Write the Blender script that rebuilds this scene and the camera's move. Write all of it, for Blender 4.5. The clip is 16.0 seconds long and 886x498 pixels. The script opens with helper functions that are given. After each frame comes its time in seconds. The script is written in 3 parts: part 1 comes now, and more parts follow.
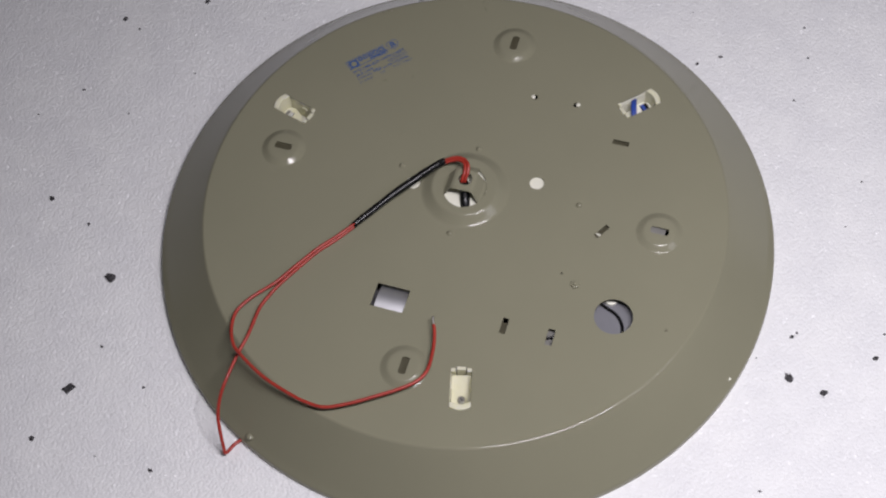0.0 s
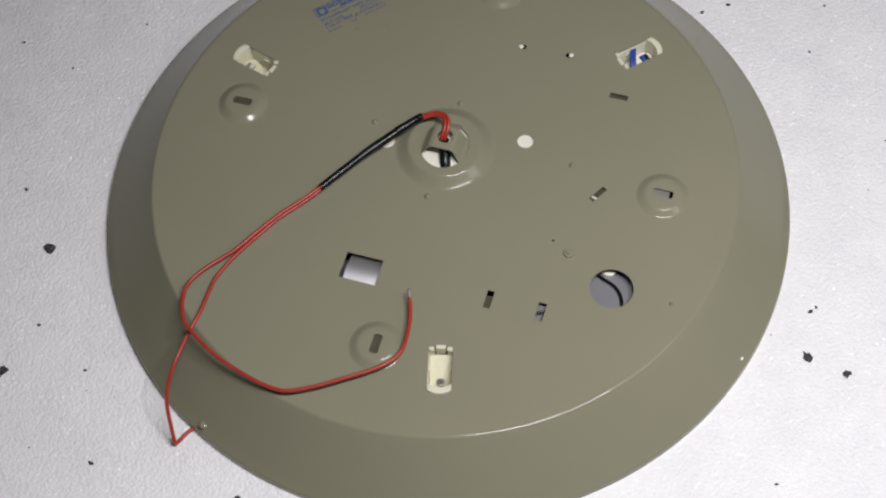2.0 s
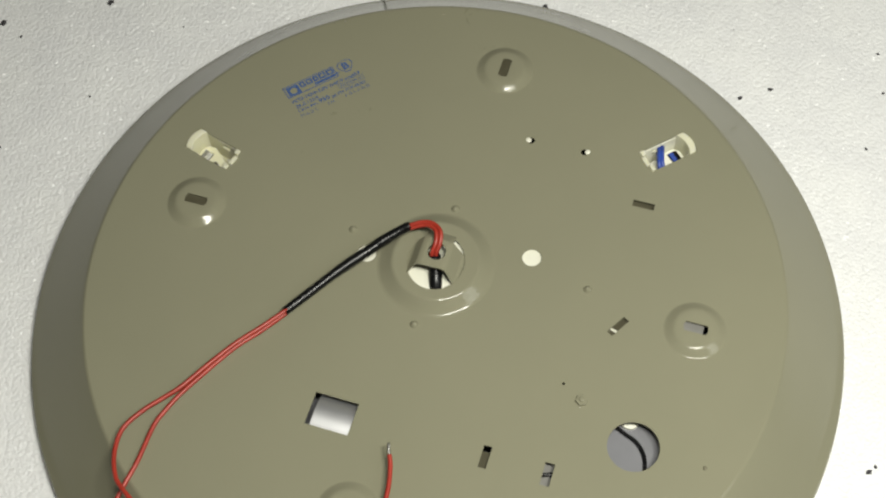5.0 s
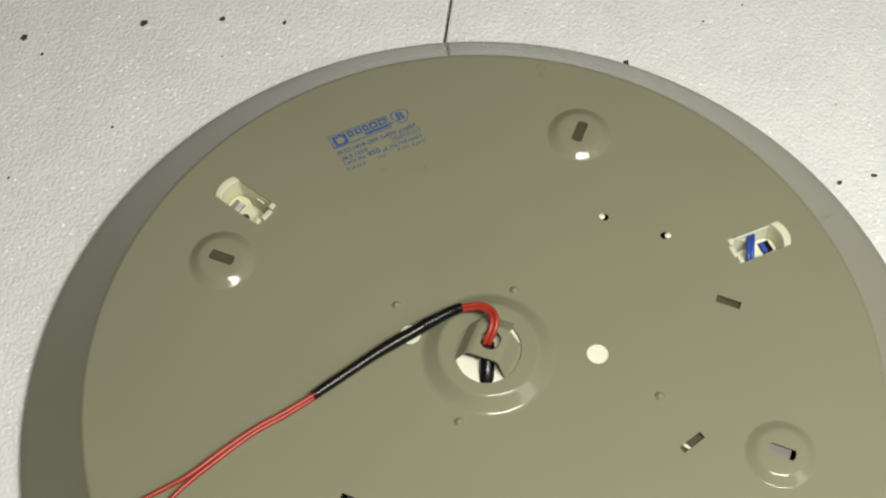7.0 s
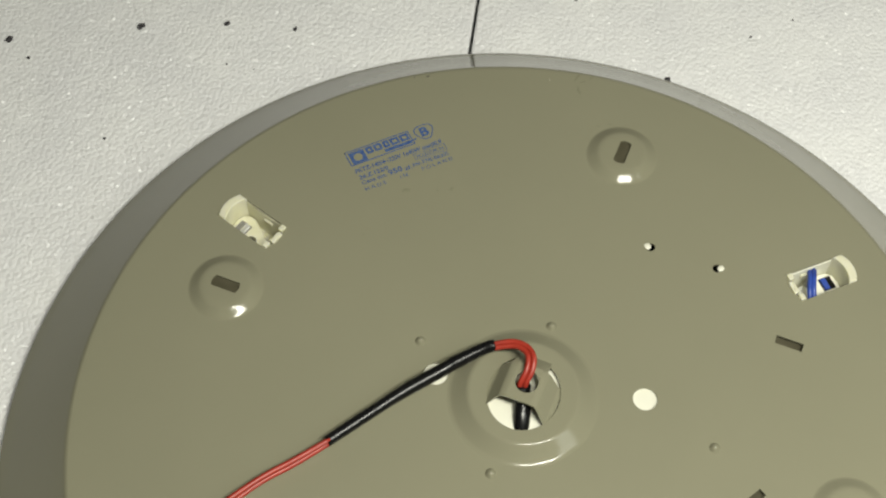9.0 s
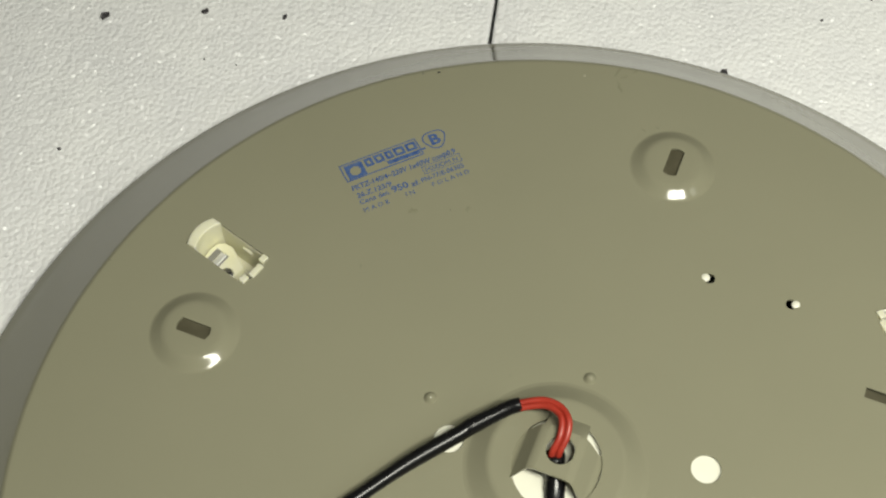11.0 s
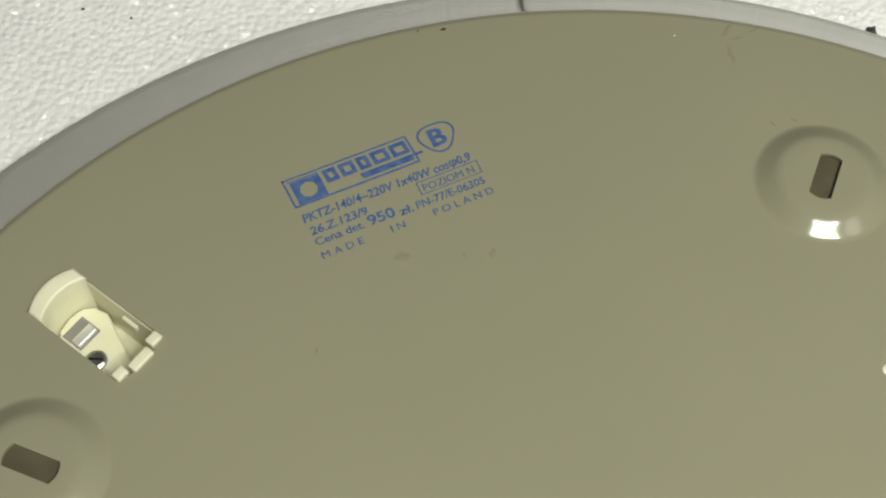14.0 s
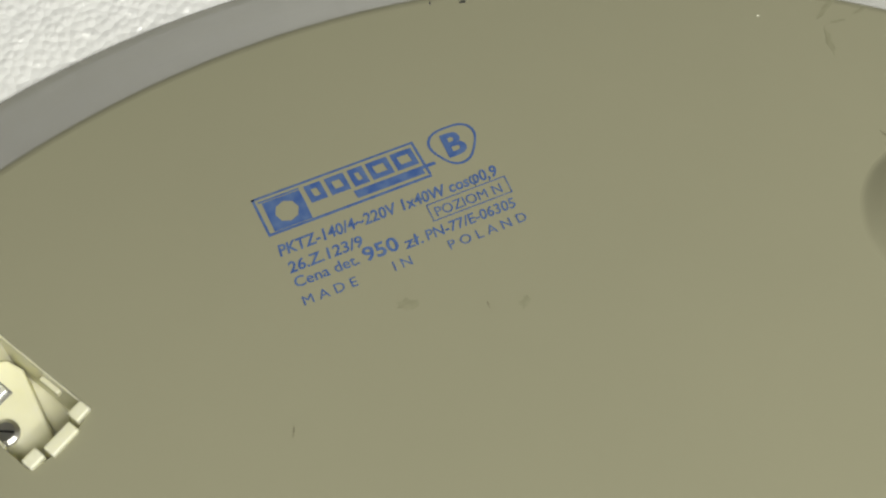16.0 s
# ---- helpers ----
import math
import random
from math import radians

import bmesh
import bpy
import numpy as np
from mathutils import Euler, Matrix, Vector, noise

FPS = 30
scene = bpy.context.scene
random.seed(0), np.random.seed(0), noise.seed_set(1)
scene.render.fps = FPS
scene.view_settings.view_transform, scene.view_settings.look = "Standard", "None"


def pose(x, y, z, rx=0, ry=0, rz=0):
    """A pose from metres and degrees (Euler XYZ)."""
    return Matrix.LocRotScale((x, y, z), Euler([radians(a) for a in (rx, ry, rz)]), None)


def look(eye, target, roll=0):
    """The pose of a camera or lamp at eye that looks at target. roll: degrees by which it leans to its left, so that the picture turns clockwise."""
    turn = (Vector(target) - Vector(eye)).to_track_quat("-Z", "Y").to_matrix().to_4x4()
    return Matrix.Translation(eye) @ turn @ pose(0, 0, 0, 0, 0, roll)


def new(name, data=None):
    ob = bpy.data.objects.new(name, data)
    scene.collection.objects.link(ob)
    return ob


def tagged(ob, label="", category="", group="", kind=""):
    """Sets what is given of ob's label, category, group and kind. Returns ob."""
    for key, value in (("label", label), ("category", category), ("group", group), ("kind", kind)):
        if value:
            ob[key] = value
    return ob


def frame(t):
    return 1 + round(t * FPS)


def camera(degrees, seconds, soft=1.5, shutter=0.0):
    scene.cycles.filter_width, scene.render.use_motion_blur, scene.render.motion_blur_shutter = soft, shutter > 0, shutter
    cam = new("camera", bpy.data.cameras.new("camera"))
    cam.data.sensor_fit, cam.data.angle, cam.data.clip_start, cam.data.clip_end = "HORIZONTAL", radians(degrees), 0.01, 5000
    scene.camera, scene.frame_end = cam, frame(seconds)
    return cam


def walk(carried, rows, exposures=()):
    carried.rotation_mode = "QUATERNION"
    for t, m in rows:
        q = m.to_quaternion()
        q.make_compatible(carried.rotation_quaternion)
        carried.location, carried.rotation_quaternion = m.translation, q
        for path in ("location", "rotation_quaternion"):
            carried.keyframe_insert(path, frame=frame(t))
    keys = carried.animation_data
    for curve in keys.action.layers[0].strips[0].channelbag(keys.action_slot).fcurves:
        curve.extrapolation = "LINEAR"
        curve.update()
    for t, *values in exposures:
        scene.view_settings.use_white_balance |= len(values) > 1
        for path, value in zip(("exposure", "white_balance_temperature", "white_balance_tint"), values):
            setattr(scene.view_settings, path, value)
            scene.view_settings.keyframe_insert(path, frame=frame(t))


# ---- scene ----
import itertools

cam = camera(34.0, 16.0, soft=2.2)
PATH = [
    (0, pose(0.0553, -0.5478, 0.9312, 29.599, 2.888, 2.738)),
    (0.5, pose(0.0562, -0.5364, 0.9064, 29.246, 2.682, 2.505)),
    (1, pose(0.0518, -0.5270, 0.8778, 29.083, 2.546, 2.245)),
    (1.5, pose(0.0516, -0.5222, 0.8535, 29.288, 2.403, 2.353)),
    (2, pose(0.0553, -0.5097, 0.8264, 29.368, 2.559, 2.412)),
    (2.5, pose(0.0587, -0.4922, 0.8029, 29.517, 2.867, 2.302)),
    (3, pose(0.0584, -0.4627, 0.7850, 28.945, 2.990, 1.942)),
    (3.5, pose(0.0566, -0.4362, 0.7630, 29.035, 2.939, 1.986)),
    (4, pose(0.0553, -0.4121, 0.7473, 29.195, 2.609, 2.172)),
    (4.5, pose(0.0530, -0.3910, 0.7360, 29.353, 2.336, 2.559)),
    (5, pose(0.0431, -0.3684, 0.7314, 29.156, 1.537, 3.196)),
    (7.5, pose(0.0116, -0.2852, 0.6431, 30.294, -0.065, 7.698)),
    (8, pose(0.0019, -0.2783, 0.6251, 30.948, -0.850, 7.547)),
    (8.5, pose(-0.0057, -0.2634, 0.6136, 30.431, -1.073, 7.527)),
    (9, pose(-0.0089, -0.2614, 0.6017, 30.944, -1.085, 7.738)),
    (11.5, pose(-0.0131, -0.1616, 0.4834, 30.056, 0.322, 7.914)),
    (12, pose(-0.0217, -0.1407, 0.4515, 29.869, -0.143, 7.685)),
    (12.5, pose(-0.0263, -0.1199, 0.4225, 29.517, -0.218, 7.667)),
    (13, pose(-0.0293, -0.0981, 0.3933, 29.280, -0.297, 7.665)),
    (13.5, pose(-0.0347, -0.0756, 0.3675, 28.584, -0.397, 7.421)),
    (14, pose(-0.0373, -0.0577, 0.3386, 28.869, -0.625, 7.577)),
    (14.5, pose(-0.0440, -0.0370, 0.3138, 28.184, -1.198, 7.227)),
    (15, pose(-0.0465, -0.0196, 0.3005, 26.852, -1.397, 7.586)),
    (15.5, pose(-0.0475, -0.0116, 0.2894, 26.537, -1.194, 7.935)),
    (16, pose(-0.0511, -0.0027, 0.2786, 26.159, -1.833, 8.168)),
]
EXPOSURES = [(0, -0.52, 6140, 20), (1.5, -0.46, 6190, 18), (3.5, -0.29, 6520, 7), (5, -0.07, 6750, 4), (8, 0.02, 6870, 3), (12, 0.15, 6900, 2), (13.5, 0.18, 6860, 2), (14.5, 0.31, 6800, 3), (16, 0.36, 6760, 4)]
walk(cam, PATH, EXPOSURES)

# ---- light: a hanging lamp over the south-east of the pan, a small one beside it, an added fill to the east ----
world = bpy.data.worlds.new("world")
scene.world = world
world.use_nodes = True
world.node_tree.nodes["Background"].inputs["Color"].default_value = (0.9, 0.95, 1.0, 1)
world.node_tree.nodes["Background"].inputs["Strength"].default_value = 0.02


def area_lamp(name, eye, target, sx, sy, watts, colour):
    data = bpy.data.lights.new(name, "AREA")
    data.shape, data.size, data.size_y, data.energy, data.color = "RECTANGLE", sx, sy, watts, colour
    ob = new(name, data)
    ob.matrix_world = look(eye, target)
    return ob


area_lamp("hanging_lamp_light", (0.190, -0.262, 0.83), (0.190, -0.262, 0.0), 0.31, 0.10, 6.7, (1.0, 0.98, 0.94))
area_lamp("small_lamp_light", (0.395, -0.232, 0.85), (0.395, -0.232, 0.0), 0.045, 0.05, 2.8, (1.0, 0.98, 0.94))
# soft fill added to brighten the east side; no source stands there
area_lamp("east_fill_light", (1.40, -0.50, 1.35), (0.10, 0.0, 0.0), 0.60, 0.70, 5.0, (0.96, 0.98, 1.0))

ZP = 0.041            # height of the plate's flat back over the foam


# ---- materials ----
def material(name, colour, rough=0.5, metal=0.0, spec=0.5):
    m = bpy.data.materials.new(name)
    m.use_nodes = True
    b = m.node_tree.nodes["Principled BSDF"]
    b.inputs["Base Color"].default_value = (*colour, 1)
    b.inputs["Roughness"].default_value = rough
    b.inputs["Metallic"].default_value = metal
    b.inputs["Specular IOR Level"].default_value = spec
    return m


def node(m, kind, **values):
    n = m.node_tree.nodes.new(kind)
    for key, value in values.items():
        n.inputs[key.replace("_", " ")].default_value = value
    return n


def link(m, a, ao, b, bi):
    m.node_tree.links.new(a.outputs[ao], b.inputs[bi])


def coords(m):
    return m.node_tree.nodes.new("ShaderNodeTexCoord")


def mottled(m, colour, other, scale, low=0.35, high=0.65, detail=4.0):
    """Base colour that wanders between two tones."""
    b, t = m.node_tree.nodes["Principled BSDF"], coords(m)
    n = node(m, "ShaderNodeTexNoise", Scale=scale, Detail=detail)
    r = m.node_tree.nodes.new("ShaderNodeValToRGB")
    r.color_ramp.elements[0].position, r.color_ramp.elements[1].position = low, high
    r.color_ramp.elements[0].color, r.color_ramp.elements[1].color = (*colour, 1), (*other, 1)
    link(m, t, "Object", n, "Vector"), link(m, n, "Fac", r, "Fac"), link(m, r, "Color", b, "Base Color")
    return r


def bumped(m, scale, strength, distance, detail=2.0):
    b, t = m.node_tree.nodes["Principled BSDF"], coords(m)
    n = node(m, "ShaderNodeTexNoise", Scale=scale, Detail=detail)
    u = node(m, "ShaderNodeBump", Strength=strength, Distance=distance)
    link(m, t, "Object", n, "Vector"), link(m, n, "Fac", u, "Height"), link(m, u, "Normal", b, "Normal")


def rough_range(m, scale, low, high):
    b, t = m.node_tree.nodes["Principled BSDF"], coords(m)
    n = node(m, "ShaderNodeTexNoise", Scale=scale, Detail=5.0)
    r = node(m, "ShaderNodeMapRange")
    r.inputs["To Min"].default_value, r.inputs["To Max"].default_value = low, high
    link(m, t, "Object", n, "Vector"), link(m, n, "Fac", r, "Value"), link(m, r, "Result", b, "Roughness")


PAINT = material("khaki_enamel", (0.250, 0.243, 0.166), 0.3, 0.0, 0.35)
mottled(PAINT, (0.247, 0.239, 0.166), (0.258, 0.249, 0.173), 9.0)
rough_range(PAINT, 25.0, 0.11, 0.16)
bumped(PAINT, 220.0, 0.08, 0.0003)

FOAM = material("white_foam", (0.86, 0.86, 0.86), 0.55)
b, t = FOAM.node_tree.nodes["Principled BSDF"], coords(FOAM)
warp = node(FOAM, "ShaderNodeTexNoise", Scale=60.0, Detail=2.0)
mix = FOAM.node_tree.nodes.new("ShaderNodeVectorMath")
mix.operation = "MULTIPLY_ADD"
mix.inputs[1].default_value = (0.0025, 0.0025, 0.0025)
link(FOAM, t, "Object", warp, "Vector"), link(FOAM, warp, "Color", mix, 0), link(FOAM, t, "Object", mix, 2)
cells = node(FOAM, "ShaderNodeTexVoronoi", Scale=460.0, Randomness=1.0)
cells.feature = "SMOOTH_F1"
cells.inputs["Smoothness"].default_value = 0.18
link(FOAM, mix, "Vector", cells, "Vector")
fine = node(FOAM, "ShaderNodeTexNoise", Scale=420.0, Detail=3.0)
link(FOAM, t, "Object", fine, "Vector")
wide = node(FOAM, "ShaderNodeTexNoise", Scale=45.0, Detail=3.0)
link(FOAM, t, "Object", wide, "Vector")
b1 = node(FOAM, "ShaderNodeBump", Strength=0.55, Distance=0.0008)
b1.invert = True
b2 = node(FOAM, "ShaderNodeBump", Strength=0.18, Distance=0.0006)
b3 = node(FOAM, "ShaderNodeBump", Strength=0.25, Distance=0.003)
link(FOAM, cells, "Distance", b1, "Height"), link(FOAM, fine, "Fac", b2, "Height"), link(FOAM, wide, "Fac", b3, "Height")
link(FOAM, b3, "Normal", b1, "Normal"), link(FOAM, b1, "Normal", b2, "Normal"), link(FOAM, b2, "Normal", b, "Normal")
glint = node(FOAM, "ShaderNodeTexVoronoi", Scale=780.0, Randomness=1.0)
link(FOAM, mix, "Vector", glint, "Vector")
# some bead facets are glassy and lean at random
lean = FOAM.node_tree.nodes.new("ShaderNodeVectorMath")
lean.operation = "MULTIPLY_ADD"
lean.inputs[1].default_value, lean.inputs[2].default_value = (1.4, 1.4, 0.0), (-0.7, -0.7, 0.0)
add = FOAM.node_tree.nodes.new("ShaderNodeVectorMath")
unit = FOAM.node_tree.nodes.new("ShaderNodeVectorMath")
add.operation, unit.operation = "ADD", "NORMALIZE"
link(FOAM, glint, "Color", lean, 0), link(FOAM, lean, "Vector", add, 0), link(FOAM, b2, "Normal", add, 1), link(FOAM, add, "Vector", unit, 0)
link(FOAM, unit, "Vector", b, "Coat Normal")
parts3 = FOAM.node_tree.nodes.new("ShaderNodeSeparateColor")
pick = FOAM.node_tree.nodes.new("ShaderNodeMath")
pick.operation = "GREATER_THAN"
pick.inputs[1].default_value = 0.80
link(FOAM, glint, "Color", parts3, "Color"), link(FOAM, parts3, "Blue", pick, 0), link(FOAM, pick, "Value", b, "Coat Weight")
b.inputs["Coat Roughness"].default_value = 0.36
b.inputs["Coat IOR"].default_value = 1.6
tone = mottled(FOAM, (0.85, 0.85, 0.855), (0.90, 0.90, 0.895), 30.0)

CREAM = material("cream_plastic", (0.74, 0.72, 0.52), 0.38)
mottled(CREAM, (0.72, 0.70, 0.50), (0.77, 0.75, 0.56), 120.0)
CREAM.node_tree.nodes["Principled BSDF"].inputs["Subsurface Weight"].default_value = 0.35
CREAM.node_tree.nodes["Principled BSDF"].inputs["Subsurface Radius"].default_value = (0.006, 0.006, 0.004)
CREAM.node_tree.nodes["Principled BSDF"].inputs["Subsurface Scale"].default_value = 1.0
WHITE = material("cream_white_plastic", (0.84, 0.83, 0.70), 0.4)
mottled(WHITE, (0.80, 0.79, 0.66), (0.86, 0.85, 0.73), 40.0)
# the shade inside the pan is put into this reflector's grey
GREY = material("shaded_reflector", (0.70, 0.70, 0.74), 0.45)
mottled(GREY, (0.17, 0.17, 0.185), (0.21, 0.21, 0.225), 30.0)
STRIP = material("grey_strip", (0.30, 0.30, 0.30), 0.5)
mottled(STRIP, (0.18, 0.175, 0.16), (0.23, 0.225, 0.21), 60.0)
# khaki paint darkened to the tone it has in a slot's shade
SLOT_SHADE = material("slot_shade_khaki", (0.06, 0.053, 0.035), 0.7, 0.0, 0.2)
mottled(SLOT_SHADE, (0.066, 0.060, 0.036), (0.090, 0.082, 0.052), 90.0)
STEEL = material("bright_zinc_can", (0.97, 0.97, 0.99), 0.40, 0.92)
rough_range(STEEL, 60.0, 0.36, 0.46)
SCREW = material("dull_steel", (0.45, 0.44, 0.42), 0.35, 1.0)
rough_range(SCREW, 900.0, 0.25, 0.5)
RED = material("red_silicone", (0.50, 0.035, 0.018), 0.38)
mottled(RED, (0.34, 0.030, 0.018), (0.41, 0.042, 0.026), 150.0)
BLACK = material("black_sleeve", (0.006, 0.006, 0.0065), 0.2, 0.0, 0.35)
rough_range(BLACK, 120.0, 0.2, 0.36)
BLUE = material("blue_sleeve", (0.03, 0.07, 0.36), 0.4)
mottled(BLUE, (0.025, 0.06, 0.32), (0.04, 0.09, 0.42), 200.0)
INK = material("blue_stamp_ink", (0.05, 0.10, 0.27), 0.5)
mottled(INK, (0.036, 0.082, 0.245), (0.075, 0.125, 0.26), 400.0)
SOOT = material("dark_crumb", (0.035, 0.033, 0.036), 0.8)
mottled(SOOT, (0.02, 0.019, 0.02), (0.075, 0.07, 0.075), 700.0)
SMUDGE = material("faint_dirt", (0.15, 0.135, 0.085), 0.6)
mottled(SMUDGE, (0.13, 0.12, 0.075), (0.2, 0.185, 0.12), 900.0)
FAINT = material("faint_grime", (0.232, 0.224, 0.152), 0.22)
mottled(FAINT, (0.214, 0.206, 0.138), (0.247, 0.240, 0.163), 500.0)
WALL = material("grey_wall_paint", (0.36, 0.355, 0.34), 0.7)
mottled(WALL, (0.34, 0.335, 0.32), (0.39, 0.385, 0.37), 3.0)
FLOOR = material("grey_floor", (0.22, 0.20, 0.18), 0.6)
mottled(FLOOR, (0.19, 0.17, 0.15), (0.25, 0.23, 0.21), 5.0)
CEIL = material("pale_grey_ceiling", (0.50, 0.50, 0.49), 0.8)
mottled(CEIL, (0.48, 0.48, 0.47), (0.52, 0.52, 0.51), 4.0)


# ---- mesh helpers ----
def mesh_ob(name, bm, mat, parent=None, label="", smooth=False):
    me = bpy.data.meshes.new(name)
    if smooth:
        for f in bm.faces:
            f.smooth = True
    bm.to_mesh(me)
    bm.free()
    me.materials.append(mat)
    ob = new(name, me)
    if parent:
        ob.parent = parent
    return tagged(ob, label)


def part(name, bm, mat, parent, label="", smooth=False):
    return mesh_ob(name, bm, mat, parent, label, smooth)


def empty(name, m, label, category, group="", kind=""):
    ob = new(name)
    ob.empty_display_size = 0.02
    ob.matrix_world = m
    return tagged(ob, label, category, group, kind)


def box(x0, x1, y0, y1, z0, z1, bevel=0.0, bm=None):
    bm = bm or bmesh.new()
    vs = bmesh.ops.create_cube(bm, size=1)["verts"]
    for v in vs:
        v.co = Vector((x0 + (v.co.x + 0.5) * (x1 - x0), y0 + (v.co.y + 0.5) * (y1 - y0), z0 + (v.co.z + 0.5) * (z1 - z0)))
    if bevel:
        edges = list({e for v in vs for e in v.link_edges})
        bmesh.ops.bevel(bm, geom=edges, offset=bevel, segments=2, affect="EDGES", profile=0.5)
    return bm


def prism(poly, z0, z1, bevel=0.0):
    """A plate of outline poly between two heights."""
    bm = bmesh.new()
    low = [bm.verts.new((x, y, z0)) for x, y in poly]
    f = bm.faces.new(low)
    top = bmesh.ops.extrude_face_region(bm, geom=[f])["geom"]
    for v in (g for g in top if isinstance(g, bmesh.types.BMVert)):
        v.co.z = z1
    bmesh.ops.recalc_face_normals(bm, faces=bm.faces)
    if bevel:
        edges = [e for e in bm.edges if all(abs(v.co.z - z1) < 1e-7 for v in e.verts)]
        bmesh.ops.bevel(bm, geom=edges, offset=bevel, segments=2, affect="EDGES", profile=0.5)
    return bm


def spline(points, steps=10):
    """Catmull-Rom through control points."""
    pts = [Vector(p) for p in points]
    pts = [pts[0] * 2 - pts[1]] + pts + [pts[-1] * 2 - pts[-2]]
    out = []
    for i in range(1, len(pts) - 2):
        a, b_, c, d = pts[i - 1:i + 3]
        for k in range(steps):
            s = k / steps
            out.append(0.5 * (2 * b_ + (c - a) * s + (2 * a - 5 * b_ + 4 * c - d) * s * s + (3 * b_ - a - 3 * c + d) * s ** 3))
    return out + [pts[-2]]


def tube(path, radius, sides=12, rounded=0.0):
    """A round cable along a path; radius a number or a function of 0..1."""
    bm, rings = bmesh.new(), []
    side = None
    for i, p in enumerate(path):
        d = (path[min(i + 1, len(path) - 1)] - path[max(i - 1, 0)]).normalized()
        side = d.orthogonal().normalized() if side is None else (side - d * side.dot(d)).normalized()
        up = d.cross(side)
        r = radius(i / (len(path) - 1)) if callable(radius) else radius
        rings.append([bm.verts.new(p + r * (math.cos(a) * side + math.sin(a) * up)) for a in (math.tau * k / sides for k in range(sides))])
    for r0, r1 in zip(rings, rings[1:]):
        for k in range(sides):
            bm.faces.new((r0[k], r0[(k + 1) % sides], r1[(k + 1) % sides], r1[k]))
    bm.faces.new(rings[0][::-1]), bm.faces.new(rings[-1])
    return bm


def circle(cx, cy, r, n=32, ph=0.0):
    return [(cx + r * math.cos(math.tau * k / n + ph), cy + r * math.sin(math.tau * k / n + ph)) for k in range(n)]


def slot(cx, cy, length, width, angle, arc=0.0):
    """Outline of a slot; arc: how far its ends bulge."""
    c, s = math.cos(radians(angle)), math.sin(radians(angle))
    pts = []
    for sign in (1, -1):
        for k in range(-3, 4):
            v = sign * k / 3 * width / 2
            u = sign * (length / 2 - arc + arc * (1 - (k / 3) ** 2))
            pts.append((u, v))
    return [(cx + u * c - v * s, cy + u * s + v * c) for u, v in pts]


# ---- the room around: unseen walls and ceiling, added and toned for the bounce light ----
def room_piece(name, bm, mat, label, category):
    return tagged(mesh_ob(name, bm, mat), label, category, kind="structure")


room_piece("floor", box(-2.2, 2.2, -2.2, 2.2, -0.15, -0.05), FLOOR, "plain grey floor under the foam boards", "floor")
room_piece("ceiling", box(-2.2, 2.2, -2.2, 2.2, 2.4, 2.5), CEIL, "unseen pale grey ceiling, added for the bounce light", "ceiling")
room_piece("wall_north", box(-2.2, 2.2, 2.2, 2.3, -0.05, 2.4), WALL, "unseen grey wall, added for the bounce light", "wall")
room_piece("wall_south", box(-2.2, 2.2, -2.3, -2.2, -0.05, 2.4), WALL, "unseen grey wall, added for the bounce light", "wall")
room_piece("wall_east", box(2.2, 2.3, -2.2, 2.2, -0.05, 2.4), WALL, "unseen grey wall, added for the bounce light", "wall")
room_piece("wall_west", box(-2.3, -2.2, -2.2, 2.2, -0.05, 2.4), WALL, "unseen grey wall, added for the bounce light", "wall")

# two foam boards, butted along a dark joint
SEAM = -0.0487


def foam_board(x0, x1):
    ob = mesh_ob("foam_board", box(x0, x1, -0.75, 0.75, -0.05, 0.0, 0.0012), FOAM)
    return tagged(ob, "white expanded polystyrene board with fine beads, lying flat on the floor", "foam board", "foam boards under the lamp base", "structure")


foam_board(-1.05, SEAM - 0.0008)
foam_board(SEAM + 0.0008, 0.95)

# ---- the lamp base: a round pressed-steel pan lying face down ----
CX, CY = -0.0010, -0.0062
HUB = (0.0, 0.0055)
DIMPLES = [(0.0327, 0.1361, 76), (-0.1360, 0.0396, 166), (-0.0358, -0.1366, 256), (0.1386, -0.0284, -14)]
HOLDERS = [(0.1268, 0.0832, 30), (-0.1318, 0.0752, 150), (0.0032, -0.1515, 270)]
RIM = [(0.1874, 0.0), (0.1881, -0.00008), (0.1888, -0.00042), (0.1894, -0.00092), (0.1900, -0.00148), (0.2000, -0.0119), (0.2100, -0.0214), (0.2190, -0.0299), (0.2238, -0.0344), (0.2250, -0.0352), (0.2257, -0.0359), (0.2261, -0.0370), (0.2263, -0.0385), (0.2265, -0.0409)]
DIMPLE = [(0.0170, 0.0), (0.0166, 0.00005), (0.0161, 0.00022), (0.0155, 0.00053), (0.0147, 0.00098), (0.0138, 0.00150), (0.0129, 0.00202), (0.0121, 0.00246), (0.0114, 0.00276), (0.0106, 0.00298), (0.0096, 0.00310), (0.0074, 0.00316)]
HUBP = [(0.0326, 0.0), (0.0315, 0.00018), (0.0304, 0.0007), (0.0275, 0.0026), (0.0250, 0.0043), (0.0242, 0.0048), (0.0234, 0.00505), (0.0226, 0.0051)]
PIP = [(0.0024, 0.0), (0.0021, 0.0003), (0.0016, 0.0012), (0.0009, 0.0018), (0.0002, 0.0020)]
PIPS = [(-0.0470, 0.0255), (0.0087, 0.0408), (0.0820, -0.0065), (-0.0096, -0.0312)]


def profile(prof, r):
    """Height at a radius, prof running from the foot inwards."""
    if r >= prof[0][0]:
        return 0.0
    for (ra, za), (rb, zb) in zip(prof, prof[1:]):
        if r >= rb:
            return za + (zb - za) * (ra - r) / (ra - rb)
    return prof[-1][1]


